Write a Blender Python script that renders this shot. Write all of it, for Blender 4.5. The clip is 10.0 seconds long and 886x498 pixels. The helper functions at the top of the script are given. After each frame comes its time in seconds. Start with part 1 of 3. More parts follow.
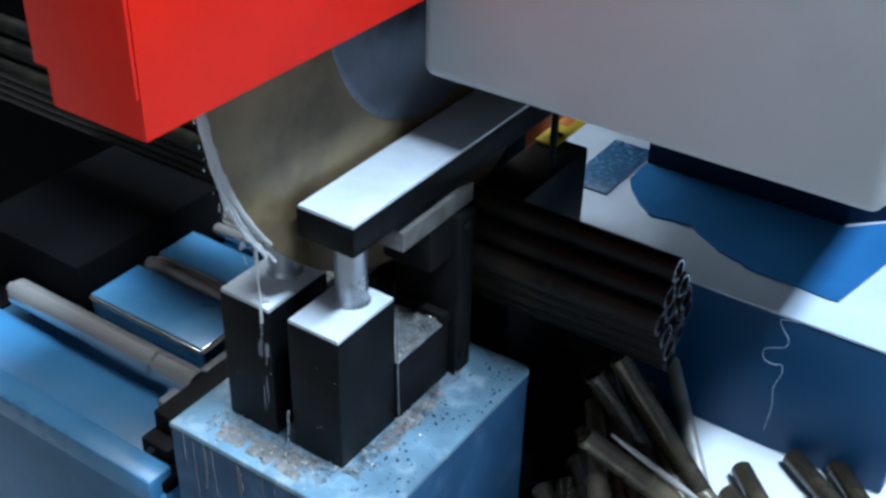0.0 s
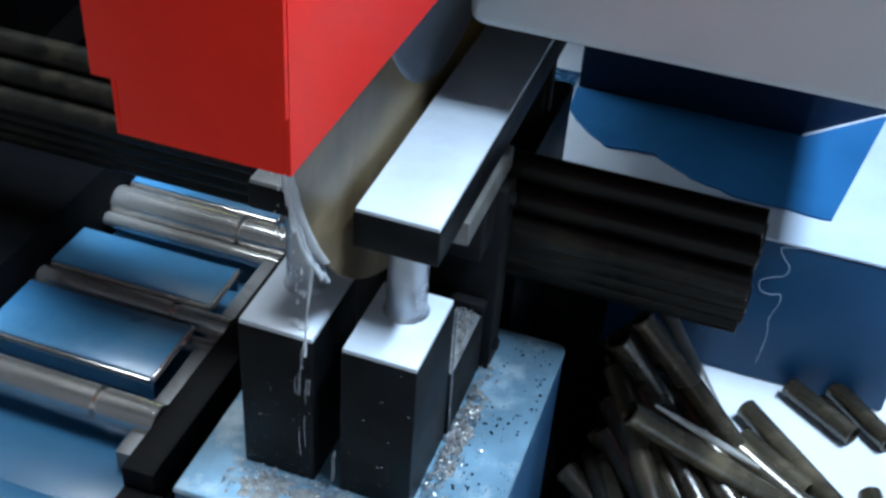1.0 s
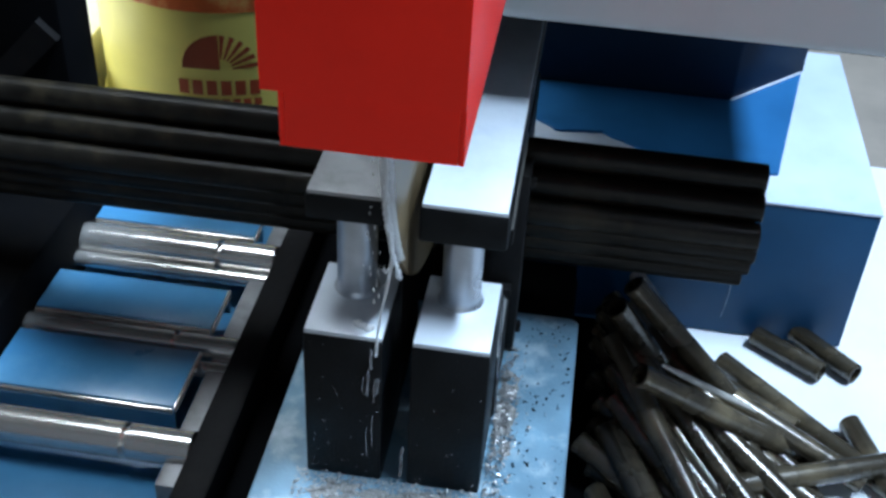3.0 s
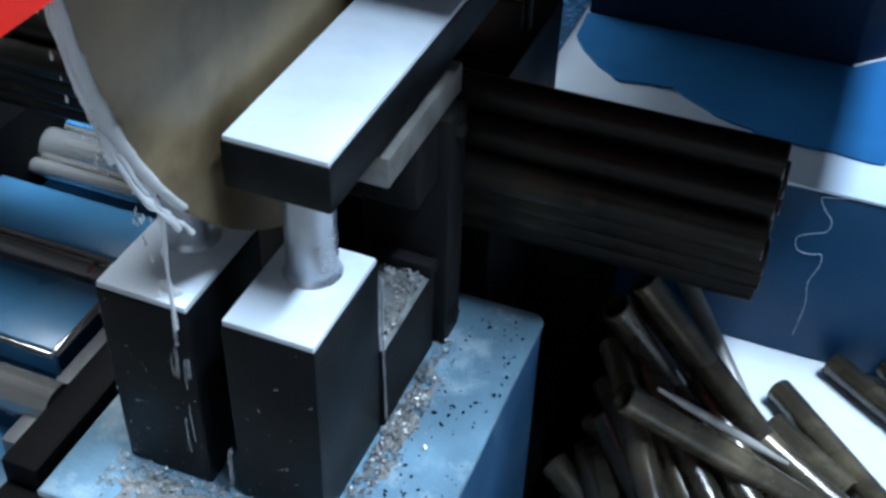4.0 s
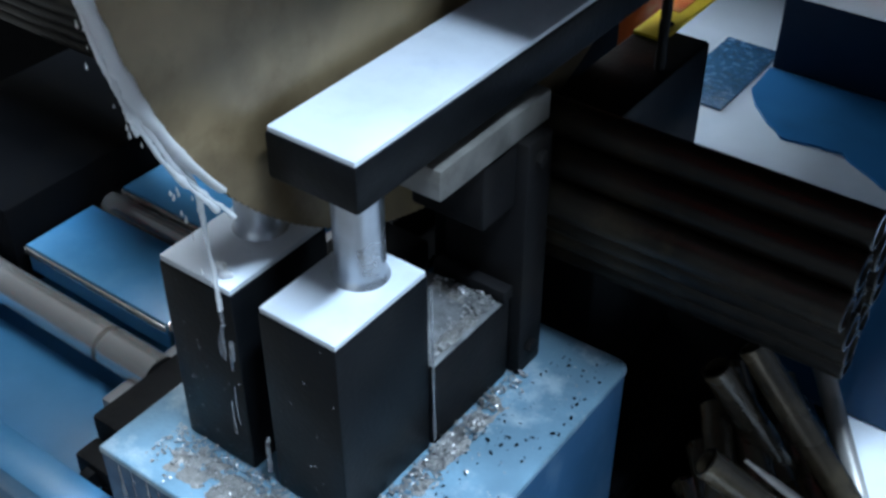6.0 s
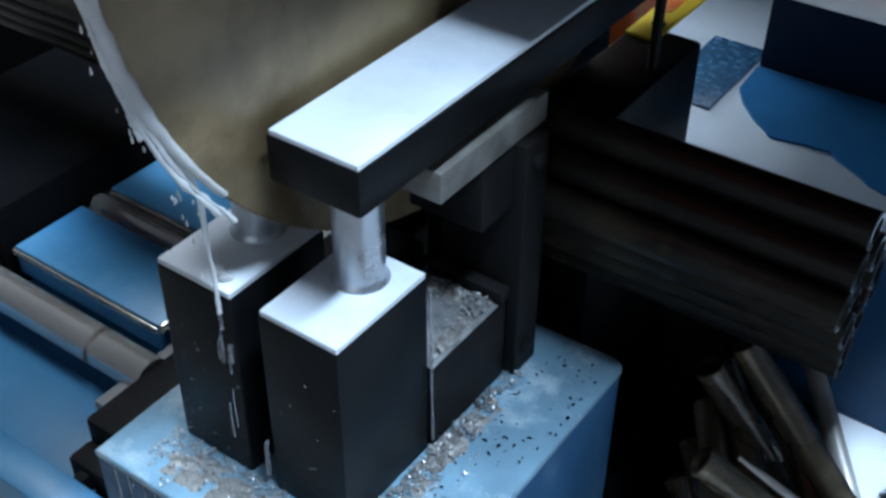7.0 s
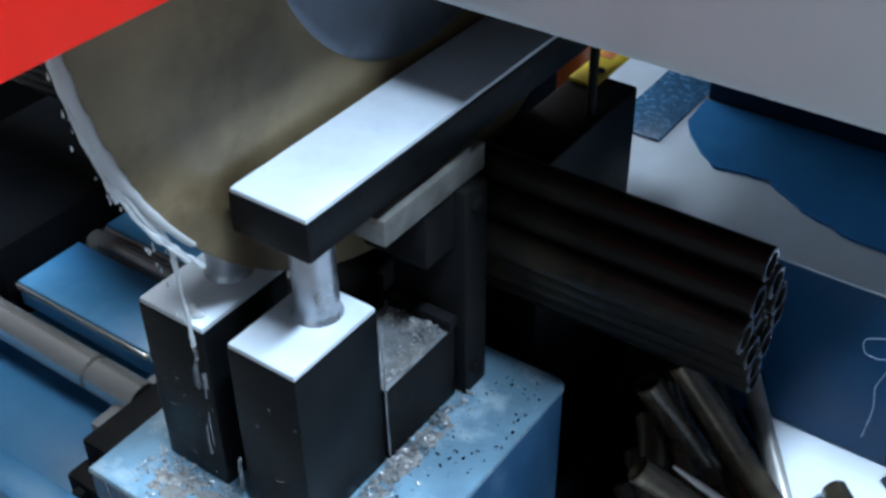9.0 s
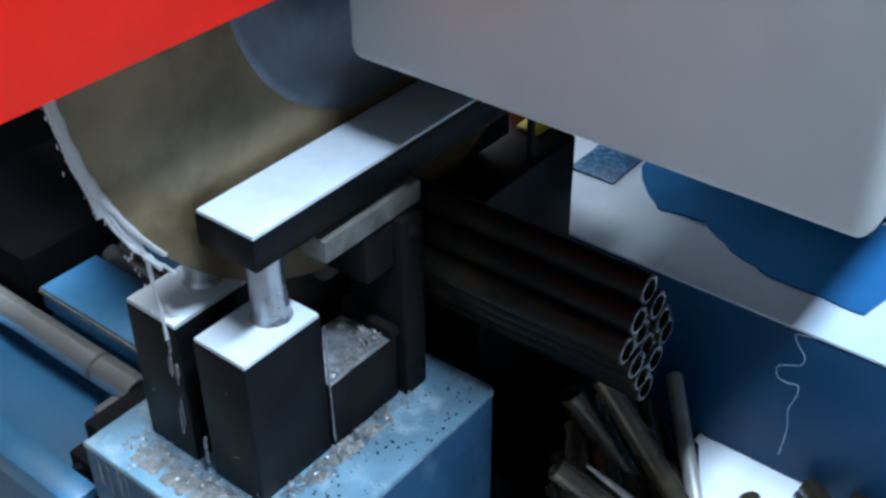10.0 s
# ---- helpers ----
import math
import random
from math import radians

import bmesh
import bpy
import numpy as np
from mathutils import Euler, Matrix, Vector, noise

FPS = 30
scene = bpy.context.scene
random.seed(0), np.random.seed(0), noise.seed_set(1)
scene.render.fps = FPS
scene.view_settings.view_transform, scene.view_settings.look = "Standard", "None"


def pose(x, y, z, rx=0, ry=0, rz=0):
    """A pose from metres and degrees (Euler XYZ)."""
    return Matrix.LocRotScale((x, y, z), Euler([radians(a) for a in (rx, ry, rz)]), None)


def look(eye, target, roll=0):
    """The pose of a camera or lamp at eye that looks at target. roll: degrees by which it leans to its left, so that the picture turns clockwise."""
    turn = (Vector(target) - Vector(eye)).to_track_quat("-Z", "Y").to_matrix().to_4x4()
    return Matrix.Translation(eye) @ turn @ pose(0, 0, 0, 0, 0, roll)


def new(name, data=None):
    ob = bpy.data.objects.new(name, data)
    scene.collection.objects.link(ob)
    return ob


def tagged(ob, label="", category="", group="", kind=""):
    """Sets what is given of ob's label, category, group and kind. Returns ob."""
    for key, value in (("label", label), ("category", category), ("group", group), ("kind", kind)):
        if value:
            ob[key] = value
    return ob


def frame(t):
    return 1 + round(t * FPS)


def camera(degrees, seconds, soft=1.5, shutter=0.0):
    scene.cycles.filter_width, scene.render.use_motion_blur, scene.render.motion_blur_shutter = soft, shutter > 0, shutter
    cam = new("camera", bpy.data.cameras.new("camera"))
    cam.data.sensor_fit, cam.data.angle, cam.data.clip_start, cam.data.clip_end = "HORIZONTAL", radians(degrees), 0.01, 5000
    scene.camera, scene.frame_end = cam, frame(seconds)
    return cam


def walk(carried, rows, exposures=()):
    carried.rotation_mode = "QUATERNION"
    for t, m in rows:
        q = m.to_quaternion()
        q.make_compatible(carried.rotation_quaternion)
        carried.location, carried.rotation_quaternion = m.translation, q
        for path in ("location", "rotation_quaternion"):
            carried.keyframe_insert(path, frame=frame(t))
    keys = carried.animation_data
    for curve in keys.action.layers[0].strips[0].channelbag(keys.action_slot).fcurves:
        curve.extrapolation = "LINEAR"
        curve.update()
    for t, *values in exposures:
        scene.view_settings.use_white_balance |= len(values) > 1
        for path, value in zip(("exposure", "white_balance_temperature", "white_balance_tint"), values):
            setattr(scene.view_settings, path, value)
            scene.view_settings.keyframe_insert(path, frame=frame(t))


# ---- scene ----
cam = camera(42.0, 10.0, soft=2.9)
PATH = [
    (0, (0.517, -0.617, 1.534), (-0.403, 0.773, 0.428), 1.5),
    (0.5, (0.418, -0.615, 1.523), (-0.372, 0.832, 0.391), 4.2),
    (0.8, (0.242, -0.583, 1.492), (-0.315, 0.921, 0.297), 5.1),
    (1, (0.179, -0.567, 1.471), (-0.269, 0.951, 0.248), 4.4),
    (1.5, (0.087, -0.612, 1.473), (-0.21, 0.964, 0.278), 2.3),
    (2, (0.066, -0.646, 1.476), (-0.172, 0.948, 0.292), 2.2),
    (2.2, (0.058, -0.647, 1.476), (-0.162, 0.942, 0.28), 2.6),
    (3.3, (0.031, -0.616, 1.458), (-0.151, 0.974, 0.259), 3.2),
    (3.5, (0.058, -0.586, 1.431), (-0.148, 0.99, 0.216), 3.5),
    (3.7, (0.122, -0.51, 1.405), (-0.214, 1.008, 0.147), 2.2),
    (4, (0.22, -0.394, 1.346), (-0.319, 1.047, 0.068), 1.9),
    (4.2, (0.279, -0.342, 1.326), (-0.435, 1.055, 0.086), -0.2),
    (4.3, (0.301, -0.336, 1.33), (-0.484, 1.03, 0.09), -1.1),
    (4.5, (0.317, -0.346, 1.321), (-0.534, 0.992, 0.102), -1.0),
    (5, (0.354, -0.332, 1.319), (-0.59, 0.95, 0.109), 0.6),
    (5.5, (0.362, -0.336, 1.315), (-0.613, 0.944, 0.126), -0.9),
    (6, (0.327, -0.341, 1.332), (-0.615, 0.93, 0.11), -0.1),
    (6.2, (0.326, -0.344, 1.333), (-0.608, 0.941, 0.118), 0.1),
    (7.3, (0.313, -0.348, 1.336), (-0.586, 0.945, 0.103), 0.8),
    (7.5, (0.313, -0.349, 1.336), (-0.585, 0.95, 0.108), 1.1),
    (8, (0.303, -0.351, 1.343), (-0.597, 0.942, 0.111), 1.0),
    (8.5, (0.323, -0.363, 1.362), (-0.576, 0.931, 0.131), 0.7),
    (9, (0.385, -0.373, 1.406), (-0.542, 0.917, 0.191), -0.8),
    (9.5, (0.466, -0.39, 1.448), (-0.487, 0.906, 0.26), 0.1),
    (10, (0.537, -0.423, 1.489), (-0.481, 0.844, 0.324), -0.6),
]
walk(cam, [(t, look(eye, target, roll)) for t, eye, target, roll in PATH])

# ---------------------------------------------------------------- world and light
world = bpy.data.worlds.new("world")
scene.world = world
world.use_nodes = True
wn, wl = world.node_tree.nodes, world.node_tree.links
sky = wn.new("ShaderNodeTexSky")
sky.sky_type, sky.sun_disc = "NISHITA", False
sky.sun_elevation, sky.sun_rotation = radians(52), radians(122)
wl.new(sky.outputs[0], wn["Background"].inputs[0])
wn["Background"].inputs[1].default_value = 0.05


def roof_lamp(name, x, y, sx, sy, watts, colour):
    """An area lamp in an opening of the roof, shining down."""
    data = bpy.data.lights.new(name, "AREA")
    data.shape, data.size, data.size_y, data.energy, data.color = "RECTANGLE", sx, sy, watts, colour
    ob = new(name, data)
    ob.matrix_world = pose(x, y, 6.32)
    return ob


# a narrow strip of roof glazing runs along y in front of the machine; the square lamp behind it is an added fill
roof_lamp("skylight_lamp_front", 2.2, 0.25, 0.5, 2.6, 940, (0.61, 0.795, 1.0))
roof_lamp("fill_lamp_back", -1.3, 1.6, 1.7, 1.7, 215, (0.78, 0.90, 1.0))
# added fill from behind the camera, to lift the front faces
front_fill = bpy.data.lights.new("front_fill_lamp", "AREA")
front_fill.shape, front_fill.size, front_fill.size_y, front_fill.energy, front_fill.color = "RECTANGLE", 2.6, 2.2, 14, (0.80, 0.91, 1.0)
new("front_fill_lamp", front_fill).matrix_world = look((0.6, -3.48, 1.25), (0.6, 0.0, 1.1))
# added fill from the left, to brighten the drum and crate
side = bpy.data.lights.new("west_fill_lamp", "AREA")
side.shape, side.size, side.size_y, side.energy, side.color = "RECTANGLE", 2.4, 1.5, 240, (0.84, 0.93, 1.0)
new("west_fill_lamp", side).matrix_world = look((-3.98, 2.0, 1.55), (-1.0, 1.7, 0.5))
WEST_OPENING = (0.8, 3.2, 0.75, 2.35)
FRONT_OPENING = (-0.8, 2.0, 0.0, 2.45)
# the second opening is added for the back fill lamp
SKYLIGHTS = [(2.2, 0.10, 0.8, 3.1), (-1.3, 1.6, 2.0, 2.0)]


# ---------------------------------------------------------------- materials
def material(name, colour, rough=0.5, metal=0.0, vary=0.25, scale=30.0, fine=300.0, bump=0.1, coat=0.0, stain=None, amount=0.5,
             stain_scale=9.0, per_object=0.0, spec=0.5):
    """Paint or metal with blotches at a coarse scale, grain at a fine one and, if given, stains of another colour."""
    m = bpy.data.materials.new(name)
    m.use_nodes = True
    n, l = m.node_tree.nodes, m.node_tree.links
    b = n["Principled BSDF"]
    coord = n.new("ShaderNodeTexCoord")
    coarse, grain = n.new("ShaderNodeTexNoise"), n.new("ShaderNodeTexNoise")
    for node, size, detail in ((coarse, scale, 5), (grain, fine, 3)):
        node.inputs["Scale"].default_value, node.inputs["Detail"].default_value = size, detail
        l.new(coord.outputs["Object"], node.inputs["Vector"])
    ramp = n.new("ShaderNodeMapRange")
    ramp.inputs["From Min"].default_value, ramp.inputs["From Max"].default_value = 0.3, 0.7
    ramp.inputs["To Min"].default_value, ramp.inputs["To Max"].default_value = 1 - vary, 1 + vary
    l.new(coarse.outputs["Fac"], ramp.inputs["Value"])
    mul = n.new("ShaderNodeVectorMath")
    mul.operation = "SCALE"
    mul.inputs[0].default_value = colour
    l.new(ramp.outputs[0], mul.inputs["Scale"])
    out = mul.outputs[0]
    if stain:
        spots = n.new("ShaderNodeTexNoise")
        spots.inputs["Scale"].default_value, spots.inputs["Detail"].default_value = stain_scale, 8
        spots.inputs["Roughness"].default_value = 0.65
        l.new(coord.outputs["Object"], spots.inputs["Vector"])
        edge = n.new("ShaderNodeMapRange")
        edge.inputs["From Min"].default_value, edge.inputs["From Max"].default_value = 0.5, 0.68
        edge.inputs["To Max"].default_value = amount
        l.new(spots.outputs["Fac"], edge.inputs["Value"])
        mix = n.new("ShaderNodeMix")
        mix.data_type = "RGBA"
        l.new(edge.outputs[0], mix.inputs[0])
        l.new(out, mix.inputs[6])
        mix.inputs[7].default_value = (*stain, 1)
        out = mix.outputs[2]
    if per_object:
        info = n.new("ShaderNodeObjectInfo")
        span = n.new("ShaderNodeMapRange")
        span.inputs["To Min"].default_value, span.inputs["To Max"].default_value = 1 - per_object, 1 + per_object
        l.new(info.outputs["Random"], span.inputs["Value"])
        each = n.new("ShaderNodeVectorMath")
        each.operation = "SCALE"
        l.new(out, each.inputs[0])
        l.new(span.outputs[0], each.inputs["Scale"])
        out = each.outputs[0]
    l.new(out, b.inputs["Base Color"])
    gloss = n.new("ShaderNodeMapRange")
    gloss.inputs["To Min"].default_value, gloss.inputs["To Max"].default_value = max(0.03, rough - 0.14), min(1, rough + 0.14)
    l.new(coarse.outputs["Fac"], gloss.inputs["Value"])
    l.new(gloss.outputs[0], b.inputs["Roughness"])
    b.inputs["Metallic"].default_value = metal
    b.inputs["Specular IOR Level"].default_value = spec
    b.inputs["Coat Weight"].default_value = coat
    b.inputs["Coat Roughness"].default_value = 0.12
    if bump:
        node = n.new("ShaderNodeBump")
        node.inputs["Strength"].default_value, node.inputs["Distance"].default_value = bump, 0.002
        l.new(grain.outputs["Fac"], node.inputs["Height"])
        l.new(node.outputs[0], b.inputs["Normal"])
    return m


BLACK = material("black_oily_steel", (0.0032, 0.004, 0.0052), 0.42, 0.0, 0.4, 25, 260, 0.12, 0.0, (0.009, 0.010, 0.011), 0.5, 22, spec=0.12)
# the sky's reflection on wet level steel is put into this near-white colour
SHEENSTEEL = material("steel_with_sky_sheen", (0.60, 0.66, 0.73), 0.42, 0.12, 0.1, 14, 400, 0.05, 0.15, (0.46, 0.52, 0.60), 0.45, 26)
DULLSTEEL = material("dull_wet_steel", (0.27, 0.275, 0.285), 0.48, 0.2, 0.25, 22, 300, 0.1, 0.0, (0.13, 0.13, 0.13), 0.6, 30)
PILLAR = material("brushed_steel", (0.36, 0.39, 0.43), 0.3, 0.75, 0.25, 30, 300, 0.08)
STRIP = material("dull_steel_strip", (0.16, 0.155, 0.145), 0.5, 0.2, 0.3, 40, 300, 0.12, 0.0, (0.06, 0.057, 0.05), 0.6, 34)
GREYJAW = material("dark_cast_jaw", (0.007, 0.007, 0.008), 0.6, 0.0, 0.35, 30, 220, 0.2, 0.0, (0.016, 0.014, 0.012), 0.5, 25, spec=0.12)
# one blue paint twice: top paled by sky sheen and coolant, sides darkened as shade
BASELIT = material("wet_blue_base_paint_lit", (0.15, 0.27, 0.36), 0.32, 0.0, 0.3, 16, 300, 0.25, 0.2, (0.46, 0.56, 0.62), 0.85, 22)
BASESHADE = material("streaked_blue_base_paint_shaded", (0.022, 0.080, 0.165), 0.4, 0.0, 0.28, 12, 260, 0.06, 0.05, (0.10, 0.18, 0.27), 0.5, 24, spec=0.3)
PANEL = material("blue_panel_paint", (0.062, 0.25, 0.47), 0.32, 0.0, 0.16, 8, 200, 0.03, 0.15, (0.15, 0.35, 0.54), 0.6, 7)
FRAMEBLUE = material("blue_frame_paint", (0.040, 0.19, 0.37), 0.36, 0.0, 0.25, 9, 200, 0.04, 0.12, (0.08, 0.25, 0.43), 0.5, 7)
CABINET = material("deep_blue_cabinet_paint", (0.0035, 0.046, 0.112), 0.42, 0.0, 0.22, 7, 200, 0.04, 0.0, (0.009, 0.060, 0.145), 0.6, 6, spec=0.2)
# pale with the sky's reflection on the wet top
CABSHEEN = material("cabinet_top_with_sky_sheen", (0.42, 0.50, 0.60), 0.42, 0.0, 0.1, 9, 200, 0.04, 0.0, (0.34, 0.43, 0.54), 0.6, 8, spec=0.3)
FOOTTOP = material("wet_grey_foot_face", (0.20, 0.21, 0.22), 0.38, 0.15, 0.3, 40, 300, 0.15, 0.1, (0.035, 0.035, 0.037), 0.8, 45)
# blue of the cabinet top where it mirrors the dark head
HEADSHADE = material("blue_top_under_head_shade", (0.014, 0.095, 0.24), 0.4, 0.0, 0.2, 8, 200, 0.04, 0.0, (0.022, 0.12, 0.28), 0.5, 7, spec=0.15)
# cabinet blue darkened to near black for the shade under the head
CABSHADE = material("cabinet_paint_in_shade", (0.0022, 0.014, 0.038), 0.55, 0.0, 0.25, 7, 200, 0.04, 0.0, (0.004, 0.022, 0.054), 0.6, 6, spec=0.12)
HAMMER = material("blue_hammered_paint", (0.035, 0.11, 0.22), 0.25, 0.0, 0.5, 130, 220, 0.9, 0.3)
RED = material("red_guard_paint", (0.95, 0.017, 0.004), 0.4, 0.0, 0.1, 6, 160, 0.04, 0.0, (0.80, 0.012, 0.003), 0.5, 7, spec=0.18)
GREY = material("grey_cover_paint", (0.46, 0.485, 0.50), 0.5, 0.0, 0.1, 4, 260, 0.06, 0.0, (0.39, 0.41, 0.425), 0.6, 3.5, spec=0.35)
BRONZE = material("bronze_blade", (0.185, 0.138, 0.078), 0.46, 0.2, 0.55, 9, 90, 0.05, 0.0, (0.055, 0.032, 0.011), 0.92, 6, spec=0.35)
FLANGE = material("blue_grey_flange", (0.11, 0.135, 0.175), 0.45, 0.3, 0.5, 9, 200, 0.05, 0.0, (0.06, 0.055, 0.045), 0.7, 10)
ROLLER = material("polished_roller", (0.70, 0.68, 0.65), 0.2, 0.75, 0.10, 12, 300, 0.04, 0.0, (0.48, 0.46, 0.43), 0.4, 6)
# oily pipe steel twice: darkened for the shaded bundle, lighter for the lit heap
SHADEPIPE = material("oiled_pipe_in_shade", (0.0075, 0.0066, 0.0052), 0.38, 0.05, 0.45, 30, 260, 0.14, 0.0, (0.034, 0.027, 0.016), 0.6, 26, per_object=0.4, spec=0.16)
LITPIPE = material("oily_cut_pipe_lit", (0.034, 0.028, 0.019), 0.24, 0.2, 0.5, 20, 260, 0.16, 0.1, (0.135, 0.108, 0.068), 0.75, 14, per_object=0.6, spec=0.7)
RODSTEEL = material("shiny_bare_rod", (0.44, 0.43, 0.41), 0.35, 0.35, 0.2, 30, 300, 0.05, 0.0, (0.24, 0.23, 0.21), 0.4, 24)
CUTEND = material("fresh_cut_steel", (0.17, 0.17, 0.172), 0.22, 0.7, 0.5, 90, 300, 0.2, 0.0, (0.04, 0.04, 0.04), 0.7, 80)
TRAY = material("white_tray_paint", (0.66, 0.70, 0.75), 0.42, 0.0, 0.05, 7, 200, 0.05, 0.2, (0.58, 0.66, 0.74), 0.5, 8)
CHIP = material("bright_steel_chips", (0.40, 0.40, 0.40), 0.38, 0.5, 0.4, 60, 300, 0.1)
SLUDGE = material("grey_chip_sludge", (0.27, 0.265, 0.255), 0.45, 0.1, 0.5, 120, 420, 0.8, 0.2, (0.09, 0.088, 0.085), 0.7, 60)
# near-black paint that also serves where deep shade is put into the colour
DARK = material("near_black_paint_and_shade", (0.0020, 0.0023, 0.0030), 0.8, 0.0, 0.5, 6, 160, 0.1, 0.0, (0.006, 0.005, 0.004), 0.6, 8, spec=0.05)
YELLOW = material("yellow_drum_paint", (0.92, 0.80, 0.20), 0.4, 0.0, 0.06, 8, 200, 0.04, 0.1)
MAROON = material("dark_red_print", (0.42, 0.07, 0.02), 0.5, 0.0, 0.1, 20, 200, 0.02)
WHITE = material("white_sheet", (0.80, 0.80, 0.80), 0.5, 0.0, 0.05, 4, 200, 0.03, 0.0, (0.62, 0.60, 0.60), 0.5, 4)
ORANGE = material("orange_red_plastic", (0.80, 0.16, 0.03), 0.4, 0.0, 0.2, 18, 200, 0.03, 0.2, (0.90, 0.60, 0.20), 0.8, 16)
STICKER = material("yellow_sticker", (0.85, 0.62, 0.04), 0.45, 0.0, 0.1, 20, 200, 0.03)
CONCRETE = material("workshop_concrete", (0.20, 0.18, 0.16), 0.8, 0.0, 0.15, 2, 60, 0.2, 0.0, (0.13, 0.12, 0.11), 0.6, 1.5, spec=0.2)
WALLPAINT = material("dull_wall_paint", (0.07, 0.07, 0.075), 0.85, 0.0, 0.12, 1.2, 60, 0.1)
CEILING = material("ceiling_sheet", (0.06, 0.06, 0.065), 0.85, 0.0, 0.1, 1.2, 60, 0.1)
CHALK = material("pale_scratch", (0.27, 0.37, 0.48), 0.6, 0.0, 0.3, 50, 200, 0.0)

COOLANT = bpy.data.materials.new("milky_coolant")
COOLANT.use_nodes = True
cb = COOLANT.node_tree.nodes["Principled BSDF"]
cb.inputs["Base Color"].default_value = (0.84, 0.86, 0.88, 1)
cb.inputs["Roughness"].default_value = 0.35
cb.inputs["Transmission Weight"].default_value = 0.5
cb.inputs["IOR"].default_value = 1.33


WETDRIP = bpy.data.materials.new("thin_coolant_film")
WETDRIP.use_nodes = True
cb = WETDRIP.node_tree.nodes["Principled BSDF"]
cb.inputs["Base Color"].default_value = (0.55, 0.58, 0.62, 1)
cb.inputs["Roughness"].default_value = 0.15
cb.inputs["Transmission Weight"].default_value = 0.75
cb.inputs["IOR"].default_value = 1.33


# ---------------------------------------------------------------- building helpers
def box(x0, x1, y0, y1, z0, z1, bevel=0.0, segments=2):
    bm = bmesh.new()
    bmesh.ops.create_cube(bm, size=1, matrix=Matrix.LocRotScale(((x0 + x1) / 2, (y0 + y1) / 2, (z0 + z1) / 2), None, (x1 - x0, y1 - y0, z1 - z0)))
    if bevel:
        bmesh.ops.bevel(bm, geom=bm.edges[:], offset=bevel, segments=segments, affect="EDGES", profile=0.5)
    return bm


def lathe(profile, segments=32, axis="X", origin=(0, 0, 0)):
    """A solid of revolution: profile rows are (place along the axis, radius)."""
    bm = bmesh.new()
    rings = []
    for a, r in profile:
        ring = []
        for k in range(segments):
            u, v = r * math.cos(2 * math.pi * k / segments), r * math.sin(2 * math.pi * k / segments)
            co = {"X": (a, u, v), "Y": (u, a, v), "Z": (u, v, a)}[axis]
            ring.append(bm.verts.new(Vector(co) + Vector(origin)))
        rings.append(ring)
    for p, q in zip(rings, rings[1:]):
        for k in range(segments):
            bm.faces.new((p[k], p[(k + 1) % segments], q[(k + 1) % segments], q[k]))
    for ring, (a, r) in ((rings[0], profile[0]), (rings[-1], profile[-1])):
        if r > 1e-6 and profile[0] != profile[-1]:
            bm.faces.new(ring)
    bmesh.ops.remove_doubles(bm, verts=bm.verts[:], dist=1e-6)
    bmesh.ops.recalc_face_normals(bm, faces=bm.faces[:])
    return bm


def tube_along(points, radii, sides=8):
    """A closed tube through the points, of changing radius."""
    bm = bmesh.new()
    rings = []
    pts = [Vector(p) for p in points]
    for i, p in enumerate(pts):
        way = (pts[min(i + 1, len(pts) - 1)] - pts[max(i - 1, 0)]).normalized()
        side = way.cross(Vector((1, 0.3, 0.1))).normalized()
        up = way.cross(side).normalized()
        r = radii[i] if isinstance(radii, (list, tuple)) else radii
        rings.append([bm.verts.new(p + r * (math.cos(2 * math.pi * k / sides) * side + math.sin(2 * math.pi * k / sides) * up)) for k in range(sides)])
    for p, q in zip(rings, rings[1:]):
        for k in range(sides):
            bm.faces.new((p[k], p[(k + 1) % sides], q[(k + 1) % sides], q[k]))
    bm.faces.new(rings[0])
    bm.faces.new(rings[-1])
    bmesh.ops.recalc_face_normals(bm, faces=bm.faces[:])
    return bm


def mesh_of(name, bm, mat, smooth=35):
    data = bpy.data.meshes.new(name)
    bm.to_mesh(data)
    bm.free()
    for m in mat if isinstance(mat, (list, tuple)) else (mat,):
        data.materials.append(m)
    data.shade_smooth()
    data.set_sharp_from_angle(angle=radians(smooth))
    return data


def part(name, bm, mat, parent, label="", smooth=35):
    ob = new(name, mesh_of(name, bm, mat, smooth))
    ob.parent = parent
    ob.matrix_parent_inverse = Matrix.Translation(-parent.location)
    if label:
        ob["label"] = label
    return ob


def thing(name, at, label, category, group="", kind=""):
    ob = new(name)
    ob.location = at
    ob.empty_display_size = 0.03
    return tagged(ob, label, category, group, kind)


def solid(name, bm, mat, label, category, group="", kind=""):
    return tagged(new(name, mesh_of(name, bm, mat)), label, category, group, kind)


def merge(*bms):
    out = bmesh.new()
    for bm in bms:
        data = bpy.data.meshes.new("tmp")
        bm.to_mesh(data)
        bm.free()
        out.from_mesh(data)
        bpy.data.meshes.remove(data)
    return out


# ---------------------------------------------------------------- the workshop
ROOM = (-4.0, 4.5, -3.5, 5.5, 6.4)
solid("floor", box(ROOM[0], ROOM[1], ROOM[2], ROOM[3], -0.1, 0), CONCRETE, "stained grey-brown concrete workshop floor", "floor", kind="structure")
for wname, bx in (("wall_north", (ROOM[0], ROOM[1], ROOM[3], ROOM[3] + 0.2)),
                  ("wall_east", (ROOM[1], ROOM[1] + 0.2, ROOM[2] - 0.2, ROOM[3] + 0.2))):
    solid(wname, box(*bx, -0.1, ROOM[4] + 0.15), WALLPAINT, "dull grey painted workshop wall", "wall", kind="structure")
